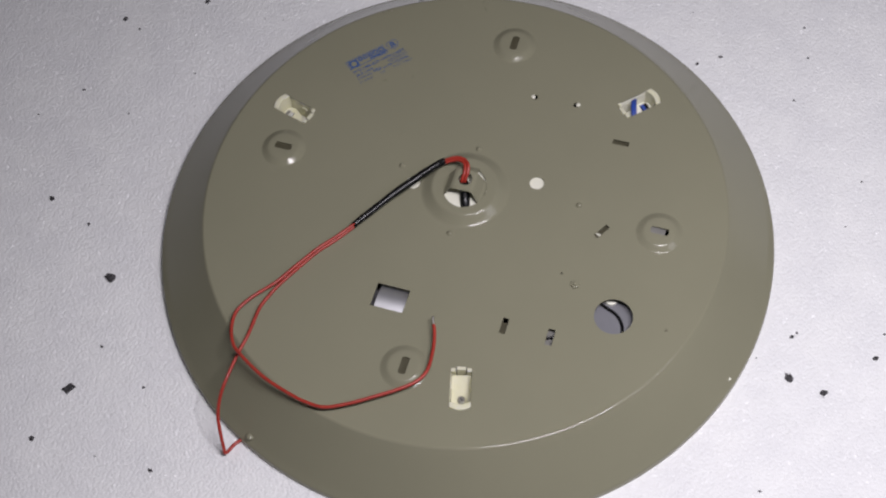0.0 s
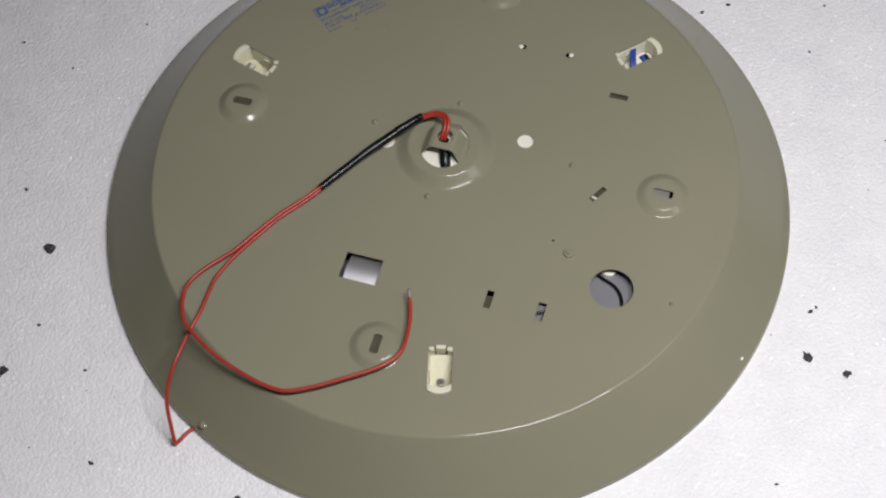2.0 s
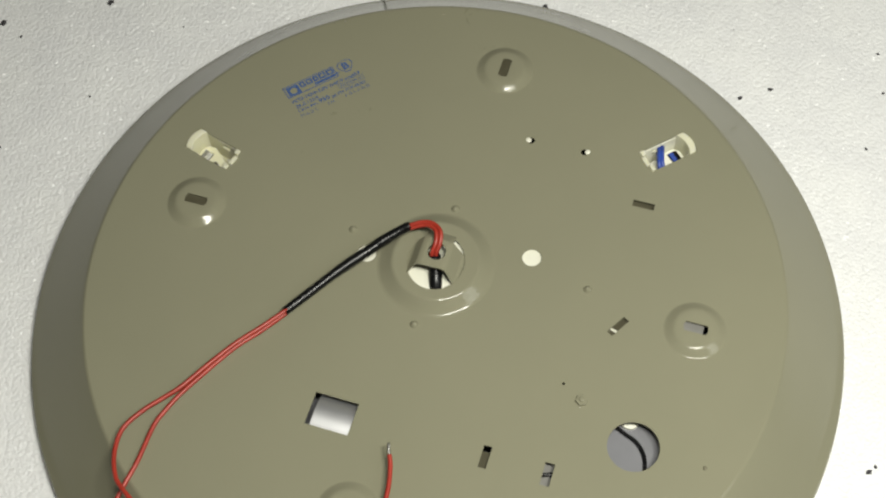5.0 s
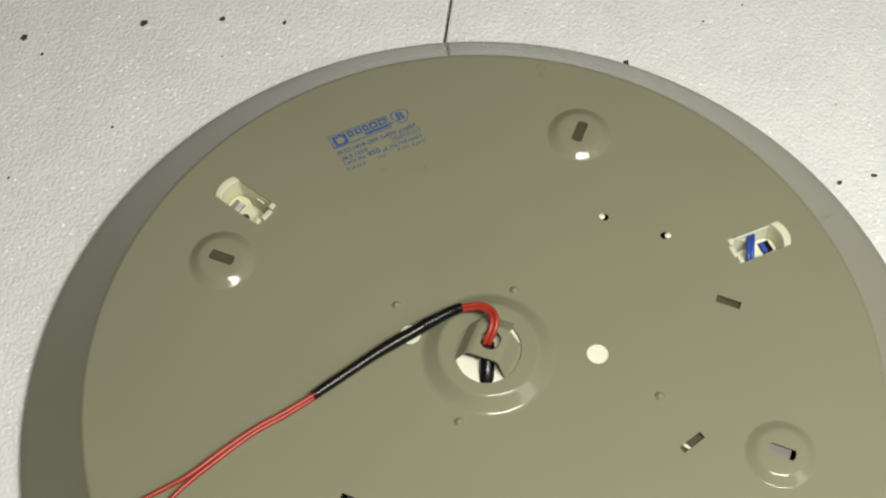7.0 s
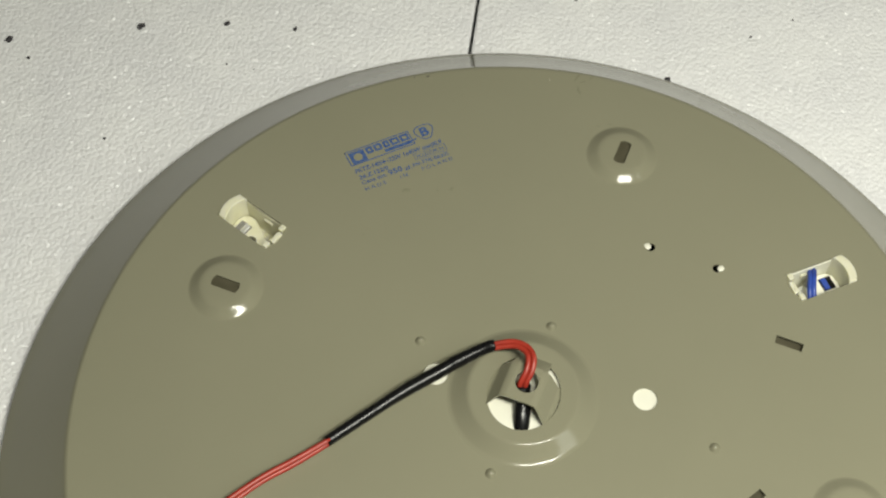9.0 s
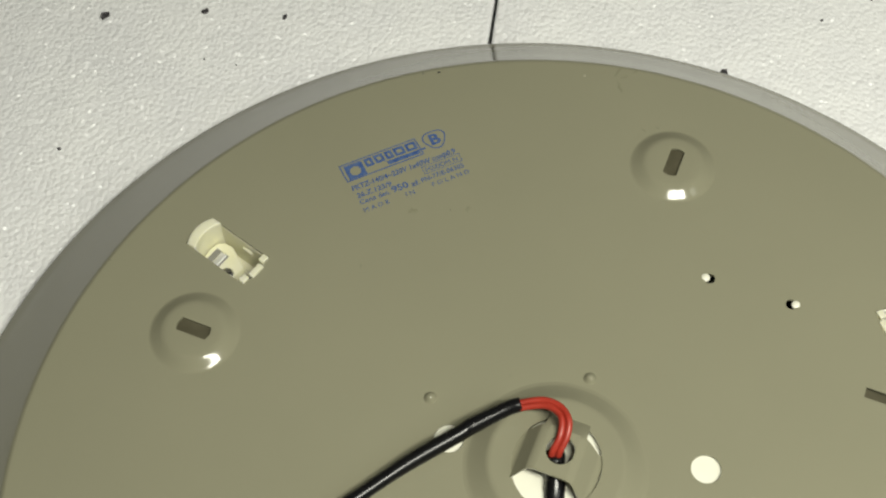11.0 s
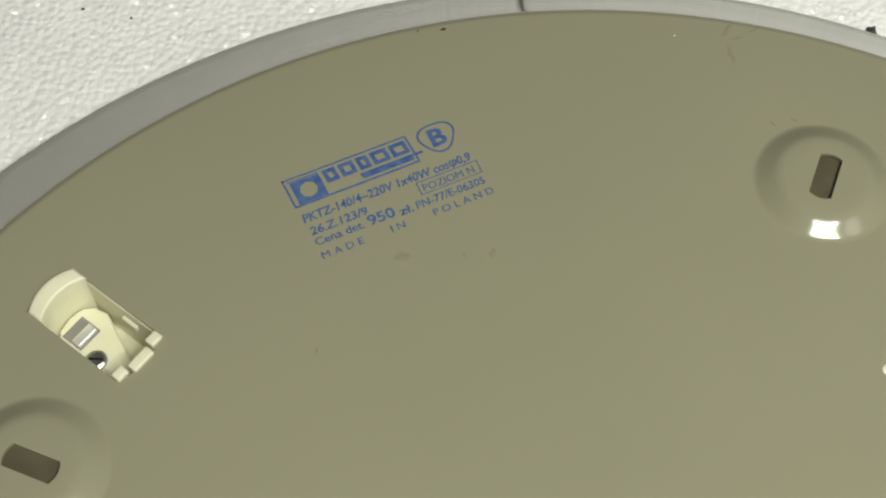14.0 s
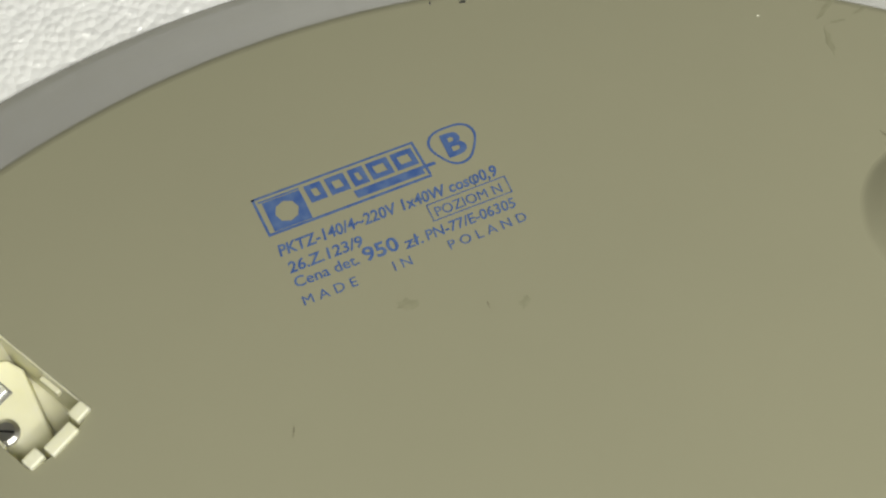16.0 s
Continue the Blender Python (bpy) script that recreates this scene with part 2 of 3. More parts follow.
def plate_height(x, y):
    r = math.hypot(x - CX, y - CY)
    if r > RIM[0][0]:
        for (ra, za), (rb, zb) in zip(RIM, RIM[1:]):
            if r <= rb:
                return za + (zb - za) * (r - ra) / (rb - ra)
        return RIM[-1][1]
    z = profile(HUBP, math.hypot(x - HUB[0], y - HUB[1]))
    for dx, dy, _ in DIMPLES:
        z += profile(DIMPLE, math.hypot(x - dx, y - dy))
    for dx, dy in PIPS:
        z += profile(PIP, math.hypot(x - dx, y - dy))
    return z


def holder_opening(cx, cy, angle):
    return slot(cx, cy, 0.0315, 0.0144, angle, 0.0016)


def openings():
    out = [slot(x, y, 0.0130, 0.0054, a, 0.0008) for x, y, a in DIMPLES]
    out += [holder_opening(*h) for h in HOLDERS]
    out += [slot(-0.0487, -0.0838, 0.0236, 0.0182, -14.5)]
    out += [slot(0.0310, -0.1039, 0.0122, 0.0042, 75.5), slot(0.0626, -0.1118, 0.0124, 0.0049, 76)]
    out += [slot(0.1124, 0.0476, 0.0121, 0.0041, -14), slot(0.0981, -0.0277, 0.0126, 0.0036, 45)]
    out += [circle(0.1057, -0.0951, 0.0134, 40), circle(0.0517, 0.0119, 0.0053, 24), circle(-0.0382, 0.0110, 0.0053, 24)]
    out += [[(HUB[0] + 0.0155 * math.cos(q) * math.cos(radians(-14)) - 0.0172 * math.sin(q) * math.sin(radians(-14)), HUB[1] - 0.0008 + 0.0155 * math.cos(q) * math.sin(radians(-14)) + 0.0172 * math.sin(q) * math.cos(radians(-14))) for q in (math.tau * k / 40 for k in range(40))]]
    out += [circle(0.0493, 0.0879, 0.0021, 14), circle(0.0797, 0.0811, 0.0021, 14), circle(0.0700, -0.0619, 0.0008, 8)]
    return out


def inside(p, poly):
    hit = False
    for (xa, ya), (xb, yb) in zip(poly, poly[1:] + poly[:1]):
        if (ya > p[1]) != (yb > p[1]) and p[0] < (xb - xa) * (p[1] - ya) / (yb - ya) + xa:
            hit = not hit
    return hit


def pan_mesh():
    from mathutils.geometry import delaunay_2d_cdt
    verts, edges = [], []

    def loop(poly):
        n = len(verts)
        verts.extend(Vector(p) for p in poly)
        edges.extend((n + k, n + (k + 1) % len(poly)) for k in range(len(poly)))

    for r, _ in RIM:
        loop(circle(CX, CY, r, 180))
    for r, _ in HUBP:
        loop(circle(*HUB, r, 64))
    for x, y, _ in DIMPLES:
        for r, _ in DIMPLE:
            loop(circle(x, y, r, 44))
    for x, y in PIPS:
        for r, _ in PIP:
            loop(circle(x, y, r, 20))
    holes = openings()
    for poly in holes:
        loop(poly)
    vs, _, faces, *_ = delaunay_2d_cdt(verts, edges, [], 0, 1e-6)
    bm = bmesh.new()
    bv = [bm.verts.new((v.x, v.y, plate_height(v.x, v.y))) for v in vs]
    last = RIM[-1][0] + 1e-5
    for f in faces:
        mid = (sum(vs[i].x for i in f) / len(f), sum(vs[i].y for i in f) / len(f))
        if math.hypot(mid[0] - CX, mid[1] - CY) > last or any(inside(mid, h) for h in holes):
            continue
        bm.faces.new([bv[i] for i in f])
    bmesh.ops.delete(bm, geom=[v for v in bm.verts if not v.link_faces], context="VERTS")
    bmesh.ops.recalc_face_normals(bm, faces=bm.faces)
    if sum(f.normal.z for f in bm.faces) < 0:
        bmesh.ops.reverse_faces(bm, faces=bm.faces)
    return bm


def thicken(bm, t):
    """Give an open sheet an underside and side walls, with crisp cut edges."""
    faces, rim = list(bm.faces), [e for e in bm.edges if len(e.link_faces) == 1]
    low = {v: bm.verts.new(v.co - Vector((0, 0, t))) for v in list(bm.verts)}
    for f in faces:
        f.smooth = f.normal.z < 0.99999
        bm.faces.new([low[v] for v in reversed(f.verts)]).smooth = False
    for e in rim:
        f = e.link_faces[0]
        a, b_ = e.verts
        i = list(f.verts).index(a)
        if f.verts[(i + 1) % len(f.verts)] is not b_:
            a, b_ = b_, a
        bm.faces.new((b_, a, low[a], low[b_])).smooth = False
        e.smooth = False
    return bm


base = empty("lamp_base", pose(0, 0, ZP), "round khaki enamelled steel lamp pan, face down on white foam", "ceiling lamp")
pan = part("pan", thicken(pan_mesh(), 0.0009), PAINT, base, "pressed steel pan with raised bosses and slots")

# the strap that bridges the hub opening, with a cable hole
def strap_mesh():
    bm = bmesh.new()
    prof = [(-0.0152, 0.0030, 0.0096, -0.0004), (-0.0138, 0.0032, 0.0096, -0.0004), (-0.0126, 0.0042, 0.0096, -0.0003), (-0.0090, 0.0106, 0.0089, 0.0008), (-0.0078, 0.0117, 0.0086, 0.0012), (-0.0054, 0.0120, 0.0086, 0.0015), (0.0, 0.0120, 0.0086, 0.0015),
            (0.0054, 0.0120, 0.0086, 0.0015), (0.0076, 0.0117, 0.0086, 0.0012), (0.0088, 0.0106, 0.0089, 0.0008), (0.0126, 0.0042, 0.0096, -0.0003), (0.0138, 0.0032, 0.0096, -0.0004), (0.0154, 0.0030, 0.0096, -0.0004)]
    rows = (-1.0, -0.52, 0.12, 0.76, 1.0)
    grid = {}
    for i, (u, z, half, off) in enumerate(prof):
        for j, v in enumerate(rows):
            grid[i, j] = bm.verts.new((u, off + v * half, z))
    for i in range(len(prof) - 1):
        for j in range(len(rows) - 1):
            if i in (5, 6) and 1 <= j <= 2:
                continue
            bm.faces.new((grid[i, j], grid[i + 1, j], grid[i + 1, j + 1], grid[i, j + 1]))
    back = {i: bm.verts.new((prof[i][0] * 0.9, 0.0186, 0.0036)) for i in range(4, 9)}
    for i in range(4, 8):
        bm.faces.new((grid[i, 4], grid[i + 1, 4], back[i + 1], back[i]))
    outer = [(5, 1), (6, 1), (7, 1), (7, 2), (7, 3), (6, 3), (5, 3), (5, 2)]
    mid = Vector((0.0, 0.0015 + 0.12 * 0.0086, 0.0120))
    ring = []
    for n in range(24):
        a = math.tau * n / 24 + radians(225)
        ring.append(bm.verts.new(mid + Vector((0.0006 + 0.0050 * math.cos(a), 0.0052 * math.sin(a), 0))))
    for k in range(8):
        a0, b0 = grid[outer[k]], grid[outer[(k + 1) % 8]]
        r = [ring[(3 * k + j) % 24] for j in range(4)]
        bm.faces.new((a0, r[1], r[0]))
        bm.faces.new((a0, b0, r[2], r[1]))
        bm.faces.new((b0, r[3], r[2]))
    bmesh.ops.recalc_face_normals(bm, faces=bm.faces)
    if sum(f.normal.z for f in bm.faces) < 0:
        bmesh.ops.reverse_faces(bm, faces=bm.faces)
    return bm


strap = part("cable_strap", thicken(strap_mesh(), 0.0011), PAINT, base, "bent steel strap bridging the hub opening")
strap.matrix_local = pose(HUB[0] - 0.0006, HUB[1] - 0.0014, 0.0012, 0, 0, -14)

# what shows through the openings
# reflector greyed by colour, for the shade under the openings
part("inner_reflector", prism(circle(CX, CY, 0.176, 72), -0.0205, -0.0195), GREY, base, "inner reflector under the pan, greyed for the shade inside")
part("wiring_cover", prism([(-0.060, -0.016), (0.064, -0.016), (0.064, 0.034), (-0.060, 0.034)], -0.0085, -0.0012, 0.001), WHITE, base, "cream white wiring cover under the hub")
part("cover_boss", prism(circle(HUB[0], HUB[1], 0.0215, 40), -0.0014, 0.0026, 0.0006), WHITE, base, "round cream boss under the hub opening")
can = part("capacitor", tube([Vector((-0.0098, 0, 0)), Vector((-0.0096, 0, 0)), Vector((0.0318, 0, 0)), Vector((0.032, 0, 0))], lambda s: 0.0190, 56), STEEL, base, "bright zinc capacitor can", smooth=False)
can.matrix_local = pose(-0.0489, -0.0850, -0.0206, 0, 0, -14.5)
for f in can.data.polygons:
    f.use_smooth = len(f.vertices) == 4
# strips added behind the slots; the dark khaki ones carry the slots' shade
for x, y, a, z, mat, slip in [(*d, 0.0018, SLOT_SHADE, 0.0) for d in DIMPLES[:3]] + [(*DIMPLES[3], 0.0012, STRIP, -0.0044), (0.0310, -0.1039, 75.5, -0.0026, SLOT_SHADE, -0.0048), (0.1124, 0.0476, -14, -0.0026, SLOT_SHADE, 0.0), (0.0981, -0.0277, 45, -0.0026, SLOT_SHADE, 0.0), (0.0626, -0.1118, 76, -0.0050, STRIP, 0.0)]:
    ob = part("backing_strip", prism(slot(0, 0, 0.0170, 0.0120, 0, 0.0005), -0.0008, 0.0), mat, base, "added strip that gives a slot its inside tone")
    ob.matrix_local = pose(x, y, z, 0, 0, a) @ pose(slip, 0, 0)
ob = part("pale_wire", tube([Vector((-0.006, 0, 0)), Vector((0.006, 0, 0))], 0.0009, 8), WHITE, base, "pale wire crossing a slot", smooth=True)
ob.matrix_local = pose(0.0966, -0.0292, -0.0030, 0, 0, -30)
# added plate close under the round opening, its shade in the grey
part("hole_backing_plate", prism(circle(0.1057, -0.0951, 0.026, 40), -0.0092, -0.0084), GREY, base, "added plate under the round opening, greyed for its shade")
part("white_peg", prism(circle(0.1046, -0.0778, 0.0050, 20), -0.0086, -0.0062, 0.0006), WHITE, base, "white plastic peg under the round opening")
part("starter_lead", tube(spline([(0.088, -0.074, -0.0075), (0.100, -0.0837, -0.0074), (0.1077, -0.0896, -0.0074), (0.1115, -0.0965, -0.0074), (0.1118, -0.1055, -0.0074), (0.108, -0.116, -0.0074)]), 0.0011, 8), BLACK, base, "thin black lead inside the pan", smooth=True)
part("cross_lead", tube(spline([(0.045, -0.114, -0.0045), (0.062, -0.1105, -0.0040), (0.082, -0.109, -0.0045)]), 0.0011, 8), BLACK, base, "thin black lead inside the pan", smooth=True)


# lamp tube holders in their openings
def arc_strip(x_in, x_out, half, bulge, n=6):
    """Outline of a bowed strip across the holder."""
    return [(x_out - bulge * (k / n) ** 2, half * k / n) for k in range(-n, n + 1)] + [(x_in - bulge * (k / n) ** 2, half * k / n) for k in range(n, -n - 1, -1)]


def holder(cx, cy, angle, kind):
    body = WHITE if kind == "wired" else CREAM
    h = part("tube_holder", prism(slot(0, 0, 0.0312, 0.0148, 0, 0.0016), -0.0194, -0.0180), body, base, "cream plastic tube holder")
    h.matrix_local = pose(cx, cy, 0, 0, 0, angle)
    for sign in (1, -1):
        y0, y1 = sorted((sign * 0.0070, sign * 0.0082))
        part("side_wall", box(-0.0140, 0.0140, y0, y1, -0.0182, -0.0018, 0.0002), body, h)
    part("outer_lip", prism(arc_strip(0.0116, 0.0158, 0.0072, 0.0022), -0.0182, 0.0009, 0.0005), CREAM, h)
    for y0, y1, x0 in ((-0.0071, -0.0038, -0.0148), (-0.0031, 0.0031, -0.0160), (0.0038, 0.0071, -0.0148)):
        part("snap_tab", box(x0, x0 + 0.0026, y0, y1, -0.0182, 0.0010, 0.0004), CREAM, h)
    # raised block, wide and rounded at the outer end
    outline = [(-0.0122, -0.0032), (0.0050, -0.0066), (0.0084, -0.0060), (0.0106, -0.0038), (0.0113, 0.0), (0.0106, 0.0038), (0.0084, 0.0060), (0.0050, 0.0066), (-0.0122, 0.0032)]
    if kind == "window":
        outline = [(-0.0122, 0.0008), (0.0050, -0.0066), (0.0084, -0.0060), (0.0106, -0.0038), (0.0113, 0.0), (0.0106, 0.0038), (0.0084, 0.0060), (0.0050, 0.0066), (-0.0122, 0.0066)]
    if kind == "plain":
        outline = [(-0.0126, -0.0069), (0.0066, -0.0069), (0.0104, -0.0050), (0.0112, 0.0), (0.0104, 0.0050), (0.0066, 0.0069), (-0.0126, 0.0069)]
    block = prism(outline, -0.0182, -0.0150 if kind == "plain" else -0.0112, 0.0006)
    if kind == "plain":
        for v in block.verts:
            if v.co.z > -0.0160:
                v.co.z += 0.0095 * min(1.0, max(0.0, (0.0 - v.co.x) / 0.0126))
    part("inner_block", block, body, h)
    if kind != "plain":
        part("contact_window", box(0.0030, 0.0090, -0.0022, 0.0044, -0.0116, -0.0110), BLACK if kind == "wired" else STRIP, h, "dark contact window")
        part("contact", box(0.0036, 0.0062, -0.0018, 0.0040, -0.0113, -0.0102, 0.0003), BLUE if kind == "wired" else STEEL, h, "folded contact tongue")
    for sign in (1, -1):
        y0, y1 = sorted((sign * 0.0061, sign * 0.0071))
        part("rib", box(-0.0060, -0.0015, y0, y1, -0.0068, -0.0050, 0.0002), CREAM, h)
    screw = part("screw", tube([Vector((0, 0, -0.001)), Vector((0, 0, 0.0008)), Vector((0, 0, 0.0012))], lambda q: 0.0025 if q < 0.7 else 0.0018, 16), SCREW, h, "small steel slotted screw")
    screw.matrix_local = pose(0.0028, 0.0, -0.0125, 0, 0, 35) if kind == "plain" else pose(-0.0018, 0.0040, -0.0112, 0, 0, 35)
    # black bar on the head, painted for the shade in the screw's slot
    part("slot_shade_bar", box(-0.0016, 0.0016, -0.0002, 0.0002, 0.0010, 0.0014), BLACK, screw)
    if kind == "wired":
        for k in (0, 1):
            off = 0.0021 * k
            part("blue_lead", tube(spline([(-0.0066 - off, -0.0066, -0.0050), (-0.0052 - off, -0.0025, -0.0026), (-0.0026 - off, 0.0020, -0.0022), (0.0004 - off, 0.0064, -0.0040)]), 0.0012, 10), BLUE, h, "blue lead crossing the holder", smooth=True)
    return h


for i, place in enumerate(HOLDERS):
    holder(*place, ("wired", "window", "plain")[i])


# small fastenings on the back of the pan
def nut(cx, cy):
    bm = prism(circle(0, 0, 0.0034, 6), 0.0, 0.0016, 0.0004)
    ob = part("hex_nut", bm, PAINT, base, "small painted-over hex nut")
    ob.matrix_local = pose(cx, cy, 0.0, 0, 0, 10)
    pin = part("stud_end", tube([Vector((0, 0, 0.0010)), Vector((0, 0, 0.0022)), Vector((0, 0, 0.0025))], lambda s: 0.0015 if s < 0.8 else 0.0010, 14), PAINT, ob)
    return pin


nut(0.0794, -0.0710)


def rivet(cx, cy, r, z, mat, label):
    bm = bmesh.new()
    bmesh.ops.create_uvsphere(bm, u_segments=14, v_segments=8, radius=r)
    for v in bm.verts:
        v.co.z *= 0.5
    ob = part("rivet", bm, mat, base, label, smooth=True)
    ob.matrix_local = pose(cx, cy, z)


rivet(0.1413, -0.1049, 0.0011, 0.0, SMUDGE, "small dull paint pimple")
rivet(0.0478, 0.0884, 0.0018, -0.0005, WHITE, "white plastic pin end in a small hole")
rivet(0.0815, 0.0814, 0.0018, -0.0005, WHITE, "white plastic pin end in a small hole")
rivet(-0.1421, -0.1767, 0.0030, plate_height(-0.1421, -0.1767), PAINT, "painted pimple near the rim")
rivet(0.1868, -0.1249, 0.0012, plate_height(0.1868, -0.1249), WHITE, "tiny pale fleck on the rim")


# chips and smudges on the paint
def fleck(name, x, y, length, width, angle, mat, label, seed):
    rnd = random.Random(seed)
    n = 12
    poly = []
    for k in range(n):
        a, s = math.tau * k / n, rnd.uniform(0.55, 1.1)
        poly.append((length / 2 * math.cos(a) * s, width / 2 * math.sin(a) * s))
    ob = part(name, prism(poly, 0.00001, 0.00006), mat, base, label)
    ob.matrix_local = pose(x, y, plate_height(x, y), 0, 0, angle)


fleck("paint_chip", -0.0641, 0.1690, 0.0016, 0.0010, 20, SCREW, "small paint chip showing bare metal", 1)
fleck("paint_chip", -0.0705, 0.1676, 0.0004, 0.0011, 10, SOOT, "tiny dark scratch in the paint", 2)
fleck("smudge", -0.0505, 0.1043, 0.0004, 0.0022, 30, SMUDGE, "faint dirt smudge on the paint", 4)
fleck("paint_chip", -0.0805, 0.0753, 0.0004, 0.0020, 5, SMUDGE, "tiny dark scratch in the paint", 5)
fleck("paint_chip", -0.0053, 0.1754, 0.0005, 0.0004, 0, WHITE, "tiny pale fleck on the paint", 6)
fleck("smudge", 0.0256, 0.1535, 0.0028, 0.0004, -25, SMUDGE, "faint dirt smudge on the paint", 7)
fleck("smudge", 0.0203, 0.1517, 0.0022, 0.0004, -40, SMUDGE, "faint dirt smudge on the paint", 8)
fleck("smudge", -0.0197, 0.0380, 0.0007, 0.0009, 0, SMUDGE, "faint dirt smudge on the paint", 9)
fleck("paint_chip", -0.1745, 0.0650, 0.0010, 0.0007, 0, SMUDGE, "tiny dark scratch in the paint", 10)

for i, (x, y, length, width, angle) in enumerate([(0.0080, 0.1792, 0.0060, 0.0014, 60), (0.0109, 0.1768, 0.0038, 0.0009, 20), (0.0092, 0.1715, 0.0070, 0.0016, 110), (0.0149, 0.1800, 0.0040, 0.0010, 40), (-0.0650, 0.1020, 0.0046, 0.0026, 15), (-0.0440, 0.1058, 0.0030, 0.0020, 60)]):
    fleck("smudge", x, y, length, width, angle, FAINT, "faint brownish grime on the paint", 20 + i)

# ---- the blue rubber stamp ----
stamp = part("stamp", prism([(0, 0), (0.0323, 0), (0.0323, -0.0004), (0, -0.0004)], 0, 0.00005), INK, base, "blue rubber-stamped maker's mark")
stamp.matrix_local = pose(-0.0967, 0.1182, 0.00004, 0, 0, 32.1)


LAYER = itertools.count()


def film_height():
    """Each inked shape lies a hair over the one before."""
    return 0.00005 + 0.000003 * next(LAYER)


def ink(name, poly):
    z = film_height()
    return part(name, prism([(x / 1000, -y / 1000) for x, y in poly], z - 0.000002, z), INK, stamp)


def rect(x0, x1, y0, y1, lean=0.0):
    return [(x0, y0), (x1, y0), (x1 + lean, y1), (x0 + lean, y1)]


def writing(text, x, y, width, height, lean=0.0, bold=0.0):
    """A line of stamped letters, x, y its baseline start in mm, fitted to a width and a capital height."""
    data = bpy.data.curves.new("writing", "FONT")
    data.body, data.size, data.offset, data.resolution_u = text, 1.0, bold, 3
    data.fill_mode = "FRONT"
    tmp = new("writing", data)
    bpy.context.view_layer.update()
    me = bpy.data.meshes.new_from_object(tmp.evaluated_get(bpy.context.evaluated_depsgraph_get()))
    bpy.data.objects.remove(tmp)
    me.name = "writing"
    xs = [v.co.x for v in me.vertices]
    x0, x1, z = min(xs), max(xs), film_height()
    for v in me.vertices:
        yy = v.co.y / 0.70 * height
        v.co = Vector(((x + (v.co.x - x0) / (x1 - x0) * width + lean * yy) / 1000, (-y + yy) / 1000, z))
    me.materials.append(INK)
    ob = new("writing", me)
    ob.parent = stamp
    return ob


# the maker's box, its emblem and lettering as plain shapes
ink("box_line", rect(0, 0.5, 0, 8.4, 0.4))
ink("box_line", rect(32.0, 32.5, 0, 7.8, 0.6))
ink("box_line", rect(0.6, 33.0, 7.9, 8.4))
ink("box_line", rect(1.0, 9.0, 0.9, 1.25))


def ring(name, outer, inner):
    """An inked outline between two loops with as many corners each."""
    z, bm = film_height(), bmesh.new()
    o, i = ([bm.verts.new((x / 1000, -y / 1000, z)) for x, y in loop] for loop in (outer, inner))
    for k in range(len(o)):
        n = (k + 1) % len(o)
        bm.faces.new((o[n], o[k], i[k], i[n]))
    return part(name, bm, INK, stamp)


def frame_shape(x0, x1, y0, y1, lean, wall):
    return rect(x0, x1, y0, y1, lean), rect(x0 + wall, x1 - wall, y0 + wall, y1 - wall, lean)


ring("emblem_block", [(1.6, 1.4), (5.4, 1.4), (9.0, 1.4), (9.2, 4.6), (9.2, 7.8), (5.5, 7.8), (1.8, 7.8), (1.7, 4.6)], [(5.4 + 2.3 * math.cos(a), 4.6 + 2.2 * math.sin(a)) for a in (radians(225 + 45 * k) for k in range(8))])
for x0, x1 in ((9.9, 13.2), (14.0, 17.8), (18.6, 21.6), (22.3, 26.6), (27.3, 31.6)):
    ring("name_block", *frame_shape(x0, x1, 1.1, 4.9, 0.3, 1.05))
ink("name_block", rect(18.2, 31.8, 5.6, 7.3, 0.3))
ink("name_block", rect(31.8, 34.6, 5.6, 6.3, 0.1))
# quality mark: rounded three-cornered outline with a letter
mark = [(39.6 + r * math.cos(a), 3.4 + 0.92 * r * math.sin(a)) for a in (math.tau * k / 36 for k in range(36)) for r in (4.7 + 0.45 * math.cos(3 * (a - radians(90))),)]
bm = bmesh.new()
out = [bm.verts.new((x / 1000, -y / 1000, 0.00005)) for x, y in mark]
inn = [bm.verts.new(((39.6 + (x - 39.6) * 0.895) / 1000, -(3.4 + (y - 3.4) * 0.895) / 1000, 0.00005)) for x, y in mark]
for k in range(36):
    bm.faces.new((out[k], out[(k + 1) % 36], inn[(k + 1) % 36], inn[k]))
part("quality_mark", bm, INK, stamp)
writing("B", 37.6, 5.9, 4.1, 4.9, 0.0, 0.03)
writing("PKTZ-140/4~220V 1x40W cosφ0,9", 0.9, 12.94, 43.6, 2.3, 0.12, 0.020)
writing("26.Z.123/9", 1.3, 16.77, 14.4, 2.2, 0.12, 0.018)
writing("Cena det.", 1.3, 19.87, 12.4, 2.1, 0.0, 0.010)
writing("950", 14.8, 19.98, 6.8, 2.8, 0.0, 0.02)
writing("zł.", 22.5, 20.49, 3.6, 2.3, 0.1, 0.01)
writing("PN-77/E-06305", 26.9, 20.39, 17.9, 2.1, 0.1, 0.01)
writing("POZIOM N", 30.5, 16.56, 13.4, 2.0, 0.0, 0.0)
for poly in (rect(29.5, 45.6, 13.56, 13.77), rect(29.3, 45.4, 17.08, 17.28), rect(29.4, 29.6, 13.56, 17.28), rect(45.3, 45.5, 13.56, 17.28)):
    ink("frame_line", poly)
for word, x, w in (("M A D E", 1.4, 10.4), ("I N", 19.0, 3.5), ("P O L A N D", 30.0, 15.6)):
    writing(word, x, 23.75, w, 1.9, 0.0, 0.0)

